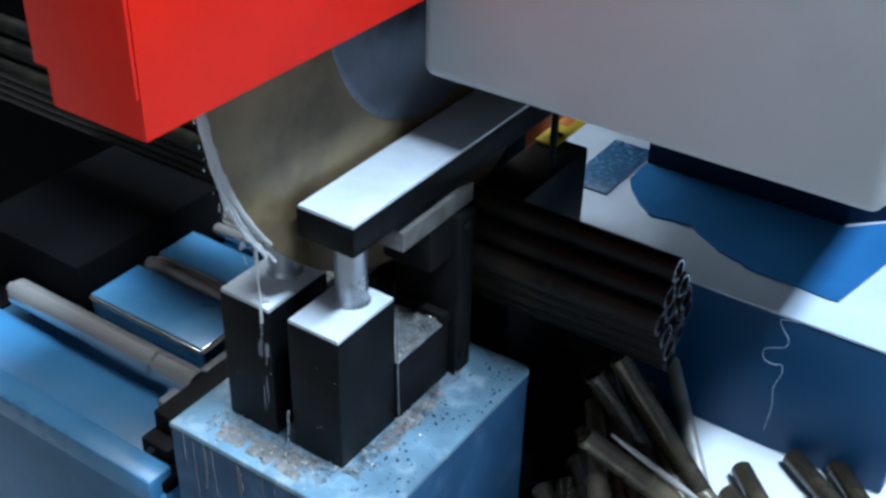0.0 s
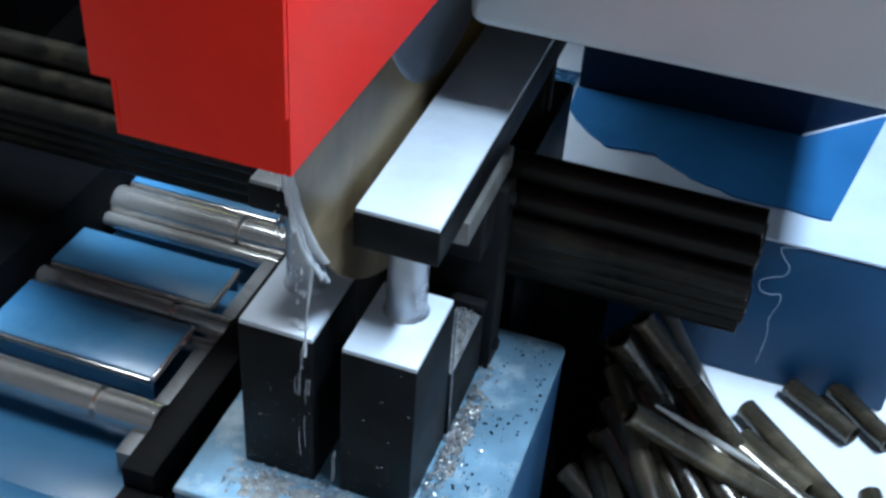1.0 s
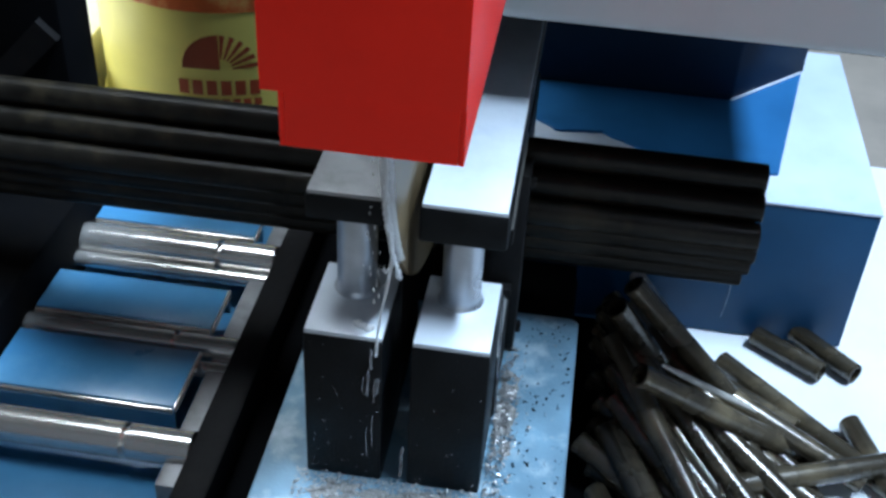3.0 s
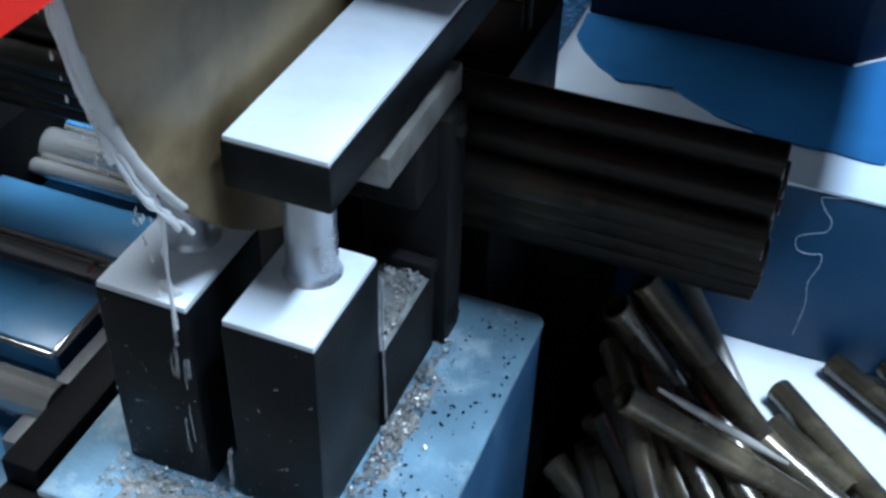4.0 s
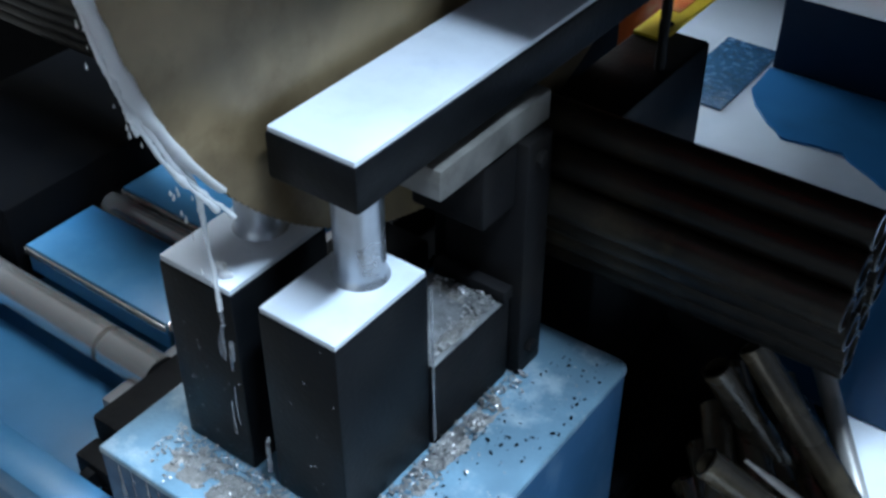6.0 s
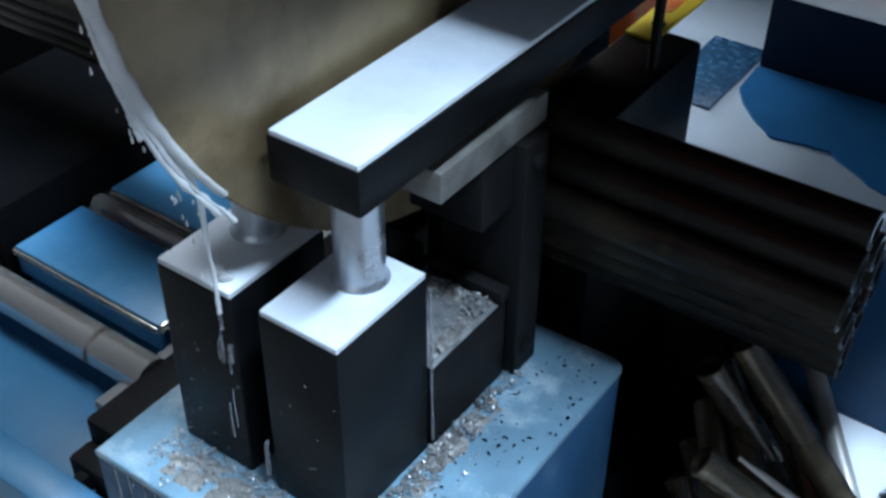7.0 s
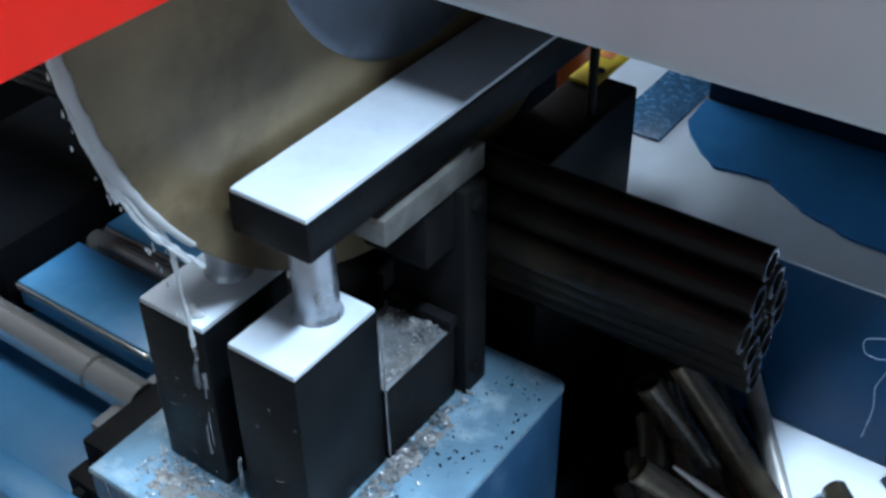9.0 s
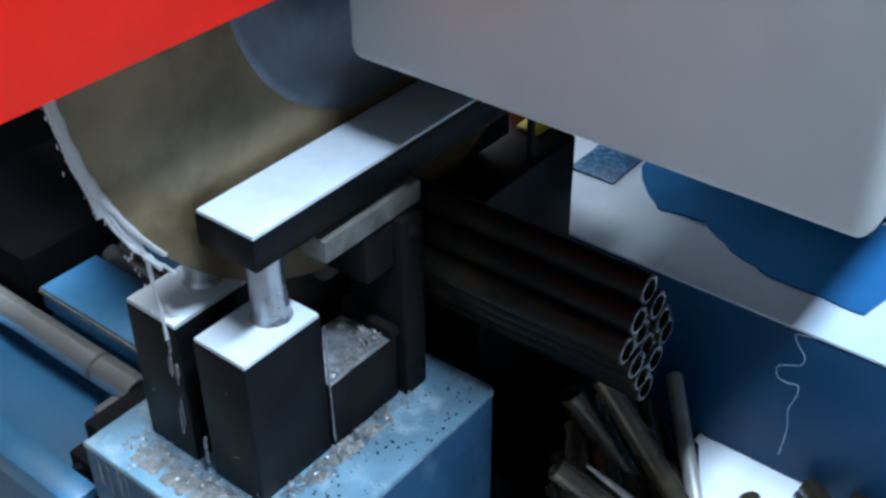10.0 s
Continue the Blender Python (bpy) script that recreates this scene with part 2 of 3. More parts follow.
# the opening in this unseen wall is added around the front fill lamp
dx0, dx1, dz0, dz1 = FRONT_OPENING
dy = (ROOM[2] - 0.2, ROOM[2])
solid("wall_south", merge(box(ROOM[0], dx0, *dy, -0.1, ROOM[4] + 0.15), box(dx1, ROOM[1], *dy, -0.1, ROOM[4] + 0.15), box(dx0, dx1, *dy, dz1, ROOM[4] + 0.15)),
      WALLPAINT, "dull grey unseen workshop wall with an opening added for the front fill lamp", "wall", kind="structure")
# the opening in this unseen wall is added around the west fill lamp
wx, (wy0, wy1, wz0, wz1) = (ROOM[0] - 0.2, ROOM[0]), WEST_OPENING
solid("wall_west", merge(box(*wx, ROOM[2] - 0.2, wy0, -0.1, ROOM[4] + 0.15), box(*wx, wy1, ROOM[3] + 0.2, -0.1, ROOM[4] + 0.15), box(*wx, wy0, wy1, -0.1, wz0), box(*wx, wy0, wy1, wz1, ROOM[4] + 0.15)),
      WALLPAINT, "dull grey unseen workshop wall with an opening added for the west fill lamp", "wall", kind="structure")
strips = []
ys = sorted({ROOM[2], ROOM[3], *(v for _, y, _, h in SKYLIGHTS for v in (y - h / 2, y + h / 2))})
for y0, y1 in zip(ys, ys[1:]):
    cuts = sorted((x - w / 2, x + w / 2) for x, y, w, h in SKYLIGHTS if y - h / 2 < (y0 + y1) / 2 < y + h / 2)
    xs = [ROOM[0], *(v for c in cuts for v in c), ROOM[1]]
    for x0, x1 in zip(xs[::2], xs[1::2]):
        strips.append(box(x0, x1, y0, y1, ROOM[4], ROOM[4] + 0.12))
solid("ceiling", merge(*strips), CEILING, "plain grey sheet ceiling, one open skylight and one opening added for the fill lamp", "ceiling", kind="structure")

# ---------------------------------------------------------------- pedestal and clamps
BX0, BX1, BY0, BY1, BZ = -0.183, 0.069, -0.047, 0.238, 0.747
pedestal = thing("vise_pedestal", (-0.06, 0.1, 0), "wet blue steel pedestal under the clamps, lit top and shaded sides in its colours", "pedestal")


def pedestal_slab(inset, z0, z1, bevel):
    """The pedestal's plan, with its rear outer corner rounded off."""
    out = bmesh.new()
    x0, x1, y0, y1, r = BX0 + inset, BX1 - inset, BY0 + inset, BY1 - inset, 0.007
    plan = [(x0, y0), (x1, y0)] + [(x1 - r + r * math.cos(a), y1 - r + r * math.sin(a)) for a in np.linspace(0, math.pi / 2, 9)] + [(x0, y1)]
    low, high = [out.verts.new((x, y, z0)) for x, y in plan], [out.verts.new((x, y, z1)) for x, y in plan]
    out.faces.new(low[::-1])
    out.faces.new(high)
    n = len(plan)
    for k in range(n):
        out.faces.new((low[k], low[(k + 1) % n], high[(k + 1) % n], high[k]))
    rims = [e for e in out.edges if abs(e.verts[0].co.z - z1) < 1e-6 and abs(e.verts[1].co.z - z1) < 1e-6]
    bmesh.ops.bevel(out, geom=rims, offset=bevel, segments=3, affect="EDGES", profile=0.5)
    return out


# the side faces' shade is in the body's darker blue
part("body", pedestal_slab(0.0008, 0, BZ - 0.004, 0.001), BASESHADE, pedestal)
part("top_plate", pedestal_slab(0.0, BZ - 0.006, BZ, 0.0022), BASELIT, pedestal, "wet top plate, sky sheen and coolant film in its colour")
# the bed's black is the shade under head and pipes
bed = thing("machine_bed", (-0.06, 0.38, 0), "machine bed behind the pedestal, black with the shade there", "machine bed")
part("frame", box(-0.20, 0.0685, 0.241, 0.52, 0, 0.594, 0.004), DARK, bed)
part("top_plate", box(-0.20, 0.0690, 0.241, 0.52, 0.5945, 0.60, 0.002), DARK, bed, "top plate with shade put into its black")
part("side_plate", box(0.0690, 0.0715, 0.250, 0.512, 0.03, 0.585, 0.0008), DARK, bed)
for by in (0.27, 0.49):
    part("bolt_head", lathe([(0.0715, 0.007), (0.0722, 0.007)], 6, "X", (0, by, 0.55)), GREYJAW, bed)


def clamp_block(x0, x1, label):
    t = thing("clamp_block", ((x0 + x1) / 2, 0.043, BZ), label, "clamp block", "clamp blocks on the pedestal")
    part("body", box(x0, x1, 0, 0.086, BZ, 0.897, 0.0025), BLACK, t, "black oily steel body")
    # separate top face, pale because it carries the reflected sky
    part("top_plate", box(x0 + 0.0012, x1 - 0.0012, 0.0012, 0.0848, 0.8955, 0.9005, 0.001), SHEENSTEEL, t, "wet top face with sky sheen in its colour")
    cx = (x0 + x1) / 2 - 0.001
    part("pillar", lathe([(0.9, 0.0185), (0.9025, 0.0165), (0.906, 0.0155), (0.974, 0.0155), (0.98, 0.0155)], 36, "Z", (cx, 0.060, 0)), PILLAR, t, "brushed steel guide pillar")
    return t


clamp_block(-0.060, 0.0, "black steel clamp block, wet top pale with sky sheen")
clamp_block(-0.143, -0.081, "black steel clamp block streaked with milky coolant")


def clamp_bar(x0, x1, y0, y1, zt, top_mat, label, strip_label):
    t = thing("clamp_bar", ((x0 + x1) / 2, y0, 0.978), label, "clamp bar", "clamp bars over the pipes")
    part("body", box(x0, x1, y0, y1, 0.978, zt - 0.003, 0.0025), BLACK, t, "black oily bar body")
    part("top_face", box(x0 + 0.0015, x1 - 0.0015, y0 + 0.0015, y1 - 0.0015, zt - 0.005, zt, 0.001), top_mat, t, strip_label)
    return t


clamp_bar(-0.061, 0.003, 0.022, 0.412, 1.011, SHEENSTEEL, "long black clamp bar, steel top pale with sky sheen", "top face with sky sheen in its colour")
clamp_bar(-0.147, -0.083, 0.034, 0.412, 1.003, DULLSTEEL, "black clamp bar with dull wet steel top", "dull wet top")

jaw = thing("front_jaw", (-0.02, 0.14, BZ), "dark cast front vise jaw littered with steel chips", "vise jaw")
part("foot", box(-0.06, 0.002, 0.0875, 0.176, BZ, 0.819, 0.003), GREYJAW, jaw)
part("top_face", box(-0.0585, 0.0012, 0.0885, 0.1655, 0.8188, 0.8200, 0.0004), FOOTTOP, jaw, "mottled wet grey top face")
part("ledge", box(-0.058, 0.003, 0.166, 0.1768, 0.8203, 0.830, 0.001), GREYJAW, jaw, "dark ledge with chips on it")
part("upright", box(-0.056, 0.010, 0.1775, 0.207, BZ, 0.944, 0.003), GREYJAW, jaw, "dark scraped jaw plate")
part("overhang", box(-0.056, 0.002, 0.140, 0.177, 0.896, 0.944, 0.003), GREYJAW, jaw)
for by, bz in ((0.19, 0.93), (0.19, 0.77)):
    part("bolt_head", lathe([(0.010, 0.006), (0.013, 0.006), (0.0145, 0.0048)], 6, "X", (0, by, bz)), GREYJAW, jaw)
part("steel_strip", box(-0.05, 0.003, 0.094, 0.212, 0.946, 0.9675, 0.0015), STRIP, jaw, "dull bare steel strip")
part("foot", box(-0.143, -0.083, 0.0875, 0.196, BZ, 0.819, 0.003), GREYJAW, jaw)
rear = thing("rear_jaw", (-0.07, 0.38, 0.6), "black rear vise jaw behind the pipes", "vise jaw")
part("jaw_body", box(-0.06, 0.0, 0.302, 0.467, 0.6005, 0.893, 0.004), BLACK, rear)
part("jaw_body", box(-0.16, -0.083, 0.302, 0.467, 0.6005, 0.893, 0.004), BLACK, rear)
for x in (-0.03, -0.115):
    part("end_rod", lathe([(0.893, 0.0042), (0.978, 0.0042)], 14, "Z", (x + 0.018, 0.40, 0)), GREYJAW, rear, "thin dark tie rod")

# ---------------------------------------------------------------- roller table
table = thing("roller_table", (-0.5, 0.2, 0), "blue roller table with steel rollers and blue cover plates", "roller table")
part("body", box(-0.62, -0.205, -0.052, 0.515, 0, 0.628, 0.004), FRAMEBLUE, table)
part("trough", box(-0.62, -0.215, -0.03, 0.058, 0.628, 0.640, 0.002), FRAMEBLUE, table)
part("front_lip", box(-0.62, -0.212, -0.062, -0.028, 0.622, 0.655, 0.004), PANEL, table, "pale blue folded front lip")
for y0, y1 in ((0.113, 0.192), (0.230, 0.292), (0.392, 0.425)):
    p = part("cover_plate", merge(box(-0.492, -0.303, y0, y1, 0.676, 0.680, 0.0008), box(-0.492, -0.303, y0, y0 + 0.003, 0.650, 0.676), box(-0.492, -0.303, y1 - 0.003, y1, 0.650, 0.676)), PANEL, table, "glossy light-blue cover plate")
    part("edge_strip", box(-0.492, -0.303, y0 - 0.004, y0 - 0.001, 0.672, 0.679, 0.0008), ROLLER, table, "bright folded edge")
    part("end_edge", box(-0.3028, -0.3002, y0, y1, 0.672, 0.6808, 0.0006), ROLLER, table, "bright cut end edge")
for y, r in ((0.075, 0.0175), (0.215, 0.0125), (0.368, 0.0185)):
    roll = part("roller", lathe([(-0.60, r * 0.5), (-0.585, r * 0.5), (-0.585, r), (-0.338, r), (-0.338, r * 0.7), (-0.332, r * 0.7), (-0.332, r), (-0.272, r), (-0.272, r * 0.5), (-0.25, r * 0.5)], 32, "X", (0, y, 0.666)), ROLLER, table, "shiny steel roller with a grooved joint")
for y in (0.205, 0.355):
    part("idler_roller", lathe([(-0.585, 0.009), (-0.338, 0.009), (-0.337, 0.0078), (-0.333, 0.0078), (-0.332, 0.009), (-0.272, 0.009)], 20, "X", (0, y - 0.015, 0.658)), ROLLER, table, "thin steel idler roller")
part("bracket_rail", box(-0.294, -0.2718, 0.03, 0.44, 0.6285, 0.664, 0.002), DULLSTEEL, table, "grey steel bracket rail")
part("side_cover", box(-0.70, -0.496, 0.102, 0.515, 0.629, 0.722, 0.004), DARK, table, "black side cover")
part("side_rail", box(-0.70, -0.622, -0.06, 0.515, 0, 0.628, 0.004), DARK, table, "black side rail")

arm = thing("side_arm", (-0.225, 0.15, 0.628), "black steel arm alongside the pedestal", "machine arm")
part("arm_bar", box(-0.2712, -0.238, 0.004, 0.515, 0.6285, 0.680, 0.004), GREYJAW, arm)
# black strip standing for the shaded gap between arm and pedestal
part("gap_shade_strip", box(-0.2378, -0.2055, -0.045, 0.515, 0.6285, 0.6430, 0.002), DARK, arm)
part("end_bracket", box(-0.268, -0.226, -0.020, 0.0035, 0.6285, 0.660, 0.003), GREYJAW, arm, "dull grey end bracket")
part("end_bolt", lathe([(-0.030, 0.008), (-0.027, 0.010), (-0.0205, 0.010)], 6, "Y", (-0.248, 0, 0.646)), BLACK, arm)

# ---------------------------------------------------------------- saw head
head = thing("saw_head", (-0.06, 0.3, 0.9), "saw head with red guard, bronze blade and grey cover", "saw head")
GZ, GF = 1.170, -0.171
th = 0.003
guard = part("blade_guard", box(-0.100, -0.0155, GF, GF + th, GZ, 1.50, 0.0006), RED, head, "glossy red sheet-metal blade guard")
for gx in (-0.103, -0.0155):
    part("guard_side", box(gx, gx + th, GF, 0.210, GZ, 1.50, 0.0006), RED, guard)
part("guard_top", box(-0.103, -0.0125, GF, 0.210, 1.50, 1.503, 0.0006), RED, guard)
part("guard_hood", merge(box(-0.1105, -0.0125, GF - 0.0040, GF - 0.0008, GZ + 0.032, 1.50, 0.0006), box(-0.1105, -0.1075, GF - 0.0008, 0.210, GZ + 0.032, 1.50, 0.0006),
                         box(-0.1075, -0.1032, GF - 0.0008, 0.210, GZ + 0.032, GZ + 0.0345)), RED, guard, "wider red hood plate over the guard's front")
# toothed disc
bm = bmesh.new()
CY, CZ, CR, teeth = 0.240, GZ, 0.310, 300
for side, x in ((0, -0.0715), (1, -0.0685)):
    rim = []
    for k in range(teeth):
        for r, f in ((CR, 0.0), (CR - 0.0012, 0.35), (CR - 0.0005, 0.7)):
            a = 2 * math.pi * (k + f) / teeth
            rim.append(bm.verts.new((x, CY + r * math.cos(a), CZ + r * math.sin(a))))
    bm.faces.new(rim if side else rim[::-1])
bm.verts.ensure_lookup_table()
n3 = teeth * 3
for k in range(n3):
    bm.faces.new((bm.verts[k], bm.verts[(k + 1) % n3], bm.verts[n3 + (k + 1) % n3], bm.verts[n3 + k]))
part("saw_blade", bm, BRONZE, head, "bronze-coloured toothed blade, wet")
part("blade_flange", lathe([(-0.084, 0.03), (-0.081, 0.05), (-0.0725, 0.05)], 40, "X", (0, CY, CZ)), STRIP, head)
part("blade_flange", lathe([(-0.0684, 0.157), (-0.0676, 0.156), (-0.0664, 0.149), (-0.0656, 0.060), (-0.0650, 0.030)], 64, "X", (0, CY, CZ)), FLANGE, head)
# unseen from above; added to keep the cover's underside from bouncing light
part("bounce_block_plate", box(-0.02, 0.370, 0.185, 0.915, GZ - 0.0885, GZ - 0.0854, 0.0006), DARK, head, "unseen black plate added under the cover against bounced light")
part("spindle_housing", box(-0.064, -0.0355, 0.30, 0.90, GZ - 0.098, 1.44, 0.006, 3), DARK, head, "black spindle housing beside the blade")
# the hidden rear length is added to shade the cabinet top
part("grey_cover", box(-0.034, 0.384, 0.17, 0.93, GZ - 0.085, 1.46, 0.012, 4), GREY, head, "plain grey painted cover, its unseen back lengthened for shade")

# ---------------------------------------------------------------- pipes
PR, PL = 0.0128, 0.276


def pipe_mesh(name, length, skin, cut, inner=0.0095):
    bm = lathe([(0, inner), (0, PR - 0.0008), (0.0008, PR), (length - 0.0008, PR), (length, PR - 0.0008), (length, inner), (0, inner)], 20, "X")
    for f in bm.faces:
        n = f.normal
        if abs(n.x) > 0.9:
            f.material_index = 1
    return mesh_of(name, bm, (skin, cut))


clamped_data, stock_data = pipe_mesh("clamped_pipe", PL, SHADEPIPE, CUTEND), pipe_mesh("stock_pipe", 1.75, SHADEPIPE, CUTEND)
# heap pipes take the shaded skin on their ends, as the shade there
cut_data, stub_data = pipe_mesh("cut_pipe", PL, LITPIPE, SHADEPIPE), pipe_mesh("pipe_stub", 0.095, LITPIPE, SHADEPIPE)
slots = [(i, j) for i in range(4) for j in range(3)]
for i, j in slots:
    y, z = 0.2165 + 0.0262 * 0.5 * (i + j), 0.8835 + 0.0262 * 0.866 * (j - i)
    dx = 0.003 * math.sin(7.3 * i + 3.1 * j)
    ob = tagged(new("clamped_pipe", clamped_data), "dark oiled steel pipe clamped in the bundle", "pipe", "clamped pipes being cut")
    ob.matrix_world = pose(-0.064 + dx, y, z, 40 * i + 25 * j)
    ob = tagged(new("stock_pipe", stock_data), "long dark steel stock pipe in the bundle", "pipe", "stock pipes before the blade")
    ob.matrix_world = pose(-0.0765 - 1.75, y, z, 20 * i + 55 * j)


def lay(data, a, b, label, group, name="cut_pipe"):
    a, b = Vector(a), Vector(b)
    ob = tagged(new(name, data), label, "pipe", group)
    ob.matrix_world = Matrix.Translation(a) @ (b - a).to_track_quat("X", "Z").to_matrix().to_4x4()


TZ = 0.52
HEAP = [
    ((0.255, 0.454, 0.534), (0.418, 0.289, 0.534)), ((0.150, 0.365, 0.622), (0.338, 0.297, 0.560)),
    ((0.133, 0.290, 0.607), (0.224, 0.232, 0.545)), ((0.156, 0.382, 0.630), (0.292, 0.250, 0.555)), ((0.232, 0.214, 0.565), (0.406, 0.288, 0.556)),
    ((0.088, 0.251, 0.570), (0.154, 0.208, 0.552)), ((0.300, 0.200, 0.534), (0.420, 0.150, 0.534)),
]
HEAP += [((0.137, 0.242, 0.683), (0.297, 0.296, 0.566)), ((0.124, 0.340, 0.720), (0.285, 0.3285, 0.551)), ((0.108, 0.309, 0.712), (0.205, 0.352, 0.556))]
heap_rng = random.Random(11)
for layer, (count, x0, x1, y0, y1) in enumerate(((15, 0.10, 0.22, 0.16, 0.49), (12, 0.10, 0.18, 0.20, 0.47), (9, 0.10, 0.15, 0.24, 0.45), (7, 0.10, 0.13, 0.27, 0.44), (5, 0.10, 0.12, 0.29, 0.43), (3, 0.10, 0.11, 0.31, 0.40))):
    for k in range(count):
        ax, ay = heap_rng.uniform(x0, x1), y0 + (y1 - y0) * (k + heap_rng.random()) / count
        turn = radians(heap_rng.triangular(-78, -24, -50) if layer < 3 else heap_rng.triangular(-66, -26, -46))
        za = TZ + 0.014 + 0.025 * layer + heap_rng.uniform(0, 0.008)
        zb = TZ + 0.014 + heap_rng.uniform(0.0, 0.010) * layer
        HEAP.append(((ax, ay, za), (ax + 0.21 * math.cos(turn), ay + 0.21 * math.sin(turn), zb)))
lay(mesh_of("bare_rod", lathe([(0, 0.0), (0, 0.0078), (0.0014, 0.0092), (0.205, 0.0092), (0.206, 0.0080), (0.206, 0.0)], 20, "X"), RODSTEEL),
    (0.137, 0.480, 0.630), (0.262, 0.332, 0.560), "thin shiny bare steel rod on the heap", "", "steel_rod")
# added strip that draws the wet highlight along the pipe below it
lay(mesh_of("highlight_strip", lathe([(0, 0.0), (0, 0.0016), (0.03, 0.0034), (0.10, 0.0040), (0.145, 0.0018), (0.145, 0.0)], 14, "X"), RODSTEEL),
    (0.160, 0.2605, 0.6835), (0.280, 0.302, 0.5965), "thin bright strip added as the wet highlight of a heap pipe", "", "pipe_highlight")
for a, b in HEAP:
    lay(cut_data, a, b, "dark oily cut pipe lying in the heap", "cut pipes in the tray")
for a, b in (((0.299, 0.511, 0.534), (0.366, 0.463, 0.534)), ((0.350, 0.528, 0.534), (0.406, 0.471, 0.534)), ((0.257, 0.406, 0.534), (0.317, 0.363, 0.534)), ((0.398, 0.375, 0.534), (0.421, 0.298, 0.534))):
    lay(stub_data, a, b, "short dark pipe offcut lying on the white tray", "pipe offcuts on the tray", "pipe_offcut")

# ---------------------------------------------------------------- tray and cabinets
tray = thing("tray_table", (0.4, 0.4, 0), "white painted tray table under the cut pipes", "table")
# black part of the tray, for the dark gap below the heap; stops bounce too
part("shade_plate", box(0.073, 0.158, -0.30, 0.522, 0.49, TZ, 0.003), DARK, tray, "black strip added for the shade beside the pedestal")
part("tray_top", box(0.1585, 0.80, -0.30, 0.98, 0.49, TZ, 0.003), TRAY, tray)
for x, y in ((0.11, -0.26), (0.76, -0.26), (0.11, 0.94), (0.76, 0.94)):
    part("leg", box(x - 0.025, x + 0.025, y - 0.025, y + 0.025, 0, 0.489, 0.003), CABINET, tray)

cab = thing("blue_cabinet", (0.05, 0.73, TZ), "deep-blue steel cabinet with pale top, scratched front", "cabinet")
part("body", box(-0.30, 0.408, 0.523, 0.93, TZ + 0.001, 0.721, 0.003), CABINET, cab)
part("top_sheet", box(-0.30, 0.409, 0.522, 0.931, 0.7215, 0.7255, 0.0015), CABSHEEN, cab, "wet top sheet, pale with sky sheen in its colour")
marks = [(0.274, 0.724), (0.262, 0.7205), (0.246, 0.716), (0.252, 0.703), (0.260, 0.693), (0.258, 0.680), (0.246, 0.674), (0.234, 0.666), (0.237, 0.652), (0.250, 0.650), (0.259, 0.653), (0.261, 0.640), (0.255, 0.616), (0.258, 0.595), (0.258, 0.576), (0.255, 0.541)]
fine = []
for k in range(len(marks) - 1):
    p0, p1, p2, p3 = (Vector(marks[min(max(k + d, 0), len(marks) - 1)]) for d in (-1, 0, 1, 2))
    for f in (0, 0.2, 0.4, 0.6, 0.8):
        fine.append(0.5 * ((2 * p1) + (p2 - p0) * f + (2 * p0 - 5 * p1 + 4 * p2 - p3) * f * f + (3 * p1 - p0 - 3 * p2 + p3) * f ** 3))
marks = [tuple(v) for v in fine]
part("scratch", tube_along([(x, 0.5225, z) for x, z in marks], [0.0003 + 0.0005 * abs(math.sin(1.7 * k)) for k in range(len(marks))], 5), CHALK, cab, "wavy pale scratch")

# thin added patch; its ragged front is the edge of the head's dark reflection
shade_patch = thing("head_shade_patch", (0.16, 0.67, 0.7255), "blue patch added for the head's dark reflection on the wet cabinet top", "steel sheet")
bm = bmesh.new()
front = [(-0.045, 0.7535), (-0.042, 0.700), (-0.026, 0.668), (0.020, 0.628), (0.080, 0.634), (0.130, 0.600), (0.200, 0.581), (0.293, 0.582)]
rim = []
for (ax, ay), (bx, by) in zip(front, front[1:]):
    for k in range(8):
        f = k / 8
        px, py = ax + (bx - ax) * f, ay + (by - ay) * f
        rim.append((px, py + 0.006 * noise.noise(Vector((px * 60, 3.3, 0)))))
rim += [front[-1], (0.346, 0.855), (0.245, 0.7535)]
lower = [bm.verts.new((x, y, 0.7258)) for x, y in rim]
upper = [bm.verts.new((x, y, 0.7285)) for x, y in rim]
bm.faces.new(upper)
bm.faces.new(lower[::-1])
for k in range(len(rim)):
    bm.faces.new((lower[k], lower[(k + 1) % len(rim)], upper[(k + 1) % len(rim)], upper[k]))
part("plate", bm, HEADSHADE, shade_patch)
part("edge_strip", tube_along([(0.245, 0.7525, 0.7297), (0.346, 0.8540, 0.7297)], 0.0016, 8), SHEENSTEEL, shade_patch, "thin strip added for the bright line at the patch's edge")

# added body standing for the dark shaded area at the cabinet's back
rearbox = thing("shade_housing", (0.12, 0.85, 0.7255), "housing with a cut-off corner, added for the shade on the cabinet's back", "housing")


def corner_box(x0, x1, cut, y0, y1, z0, z1):
    """A box whose front right corner is cut off at 45 degrees."""
    out = bmesh.new()
    plan = [(x0, y0), (x1 - cut, y0), (x1, y0 + cut), (x1, y1), (x0, y1)]
    low, high = [out.verts.new((x, y, z0)) for x, y in plan], [out.verts.new((x, y, z1)) for x, y in plan]
    out.faces.new(low[::-1])
    out.faces.new(high)
    for k in range(5):
        out.faces.new((low[k], low[(k + 1) % 5], high[(k + 1) % 5], high[k]))
    bmesh.ops.bevel(out, geom=out.edges[:], offset=0.003, segments=2, affect="EDGES", profile=0.5)
    return out


part("body", corner_box(-0.045, 0.349, 0.103, 0.756, 0.926, 0.7256, 0.872), CABSHADE, rearbox)
part("lid", corner_box(-0.047, 0.351, 0.103, 0.754, 0.928, 0.8725, 0.880), CABSHADE, rearbox)
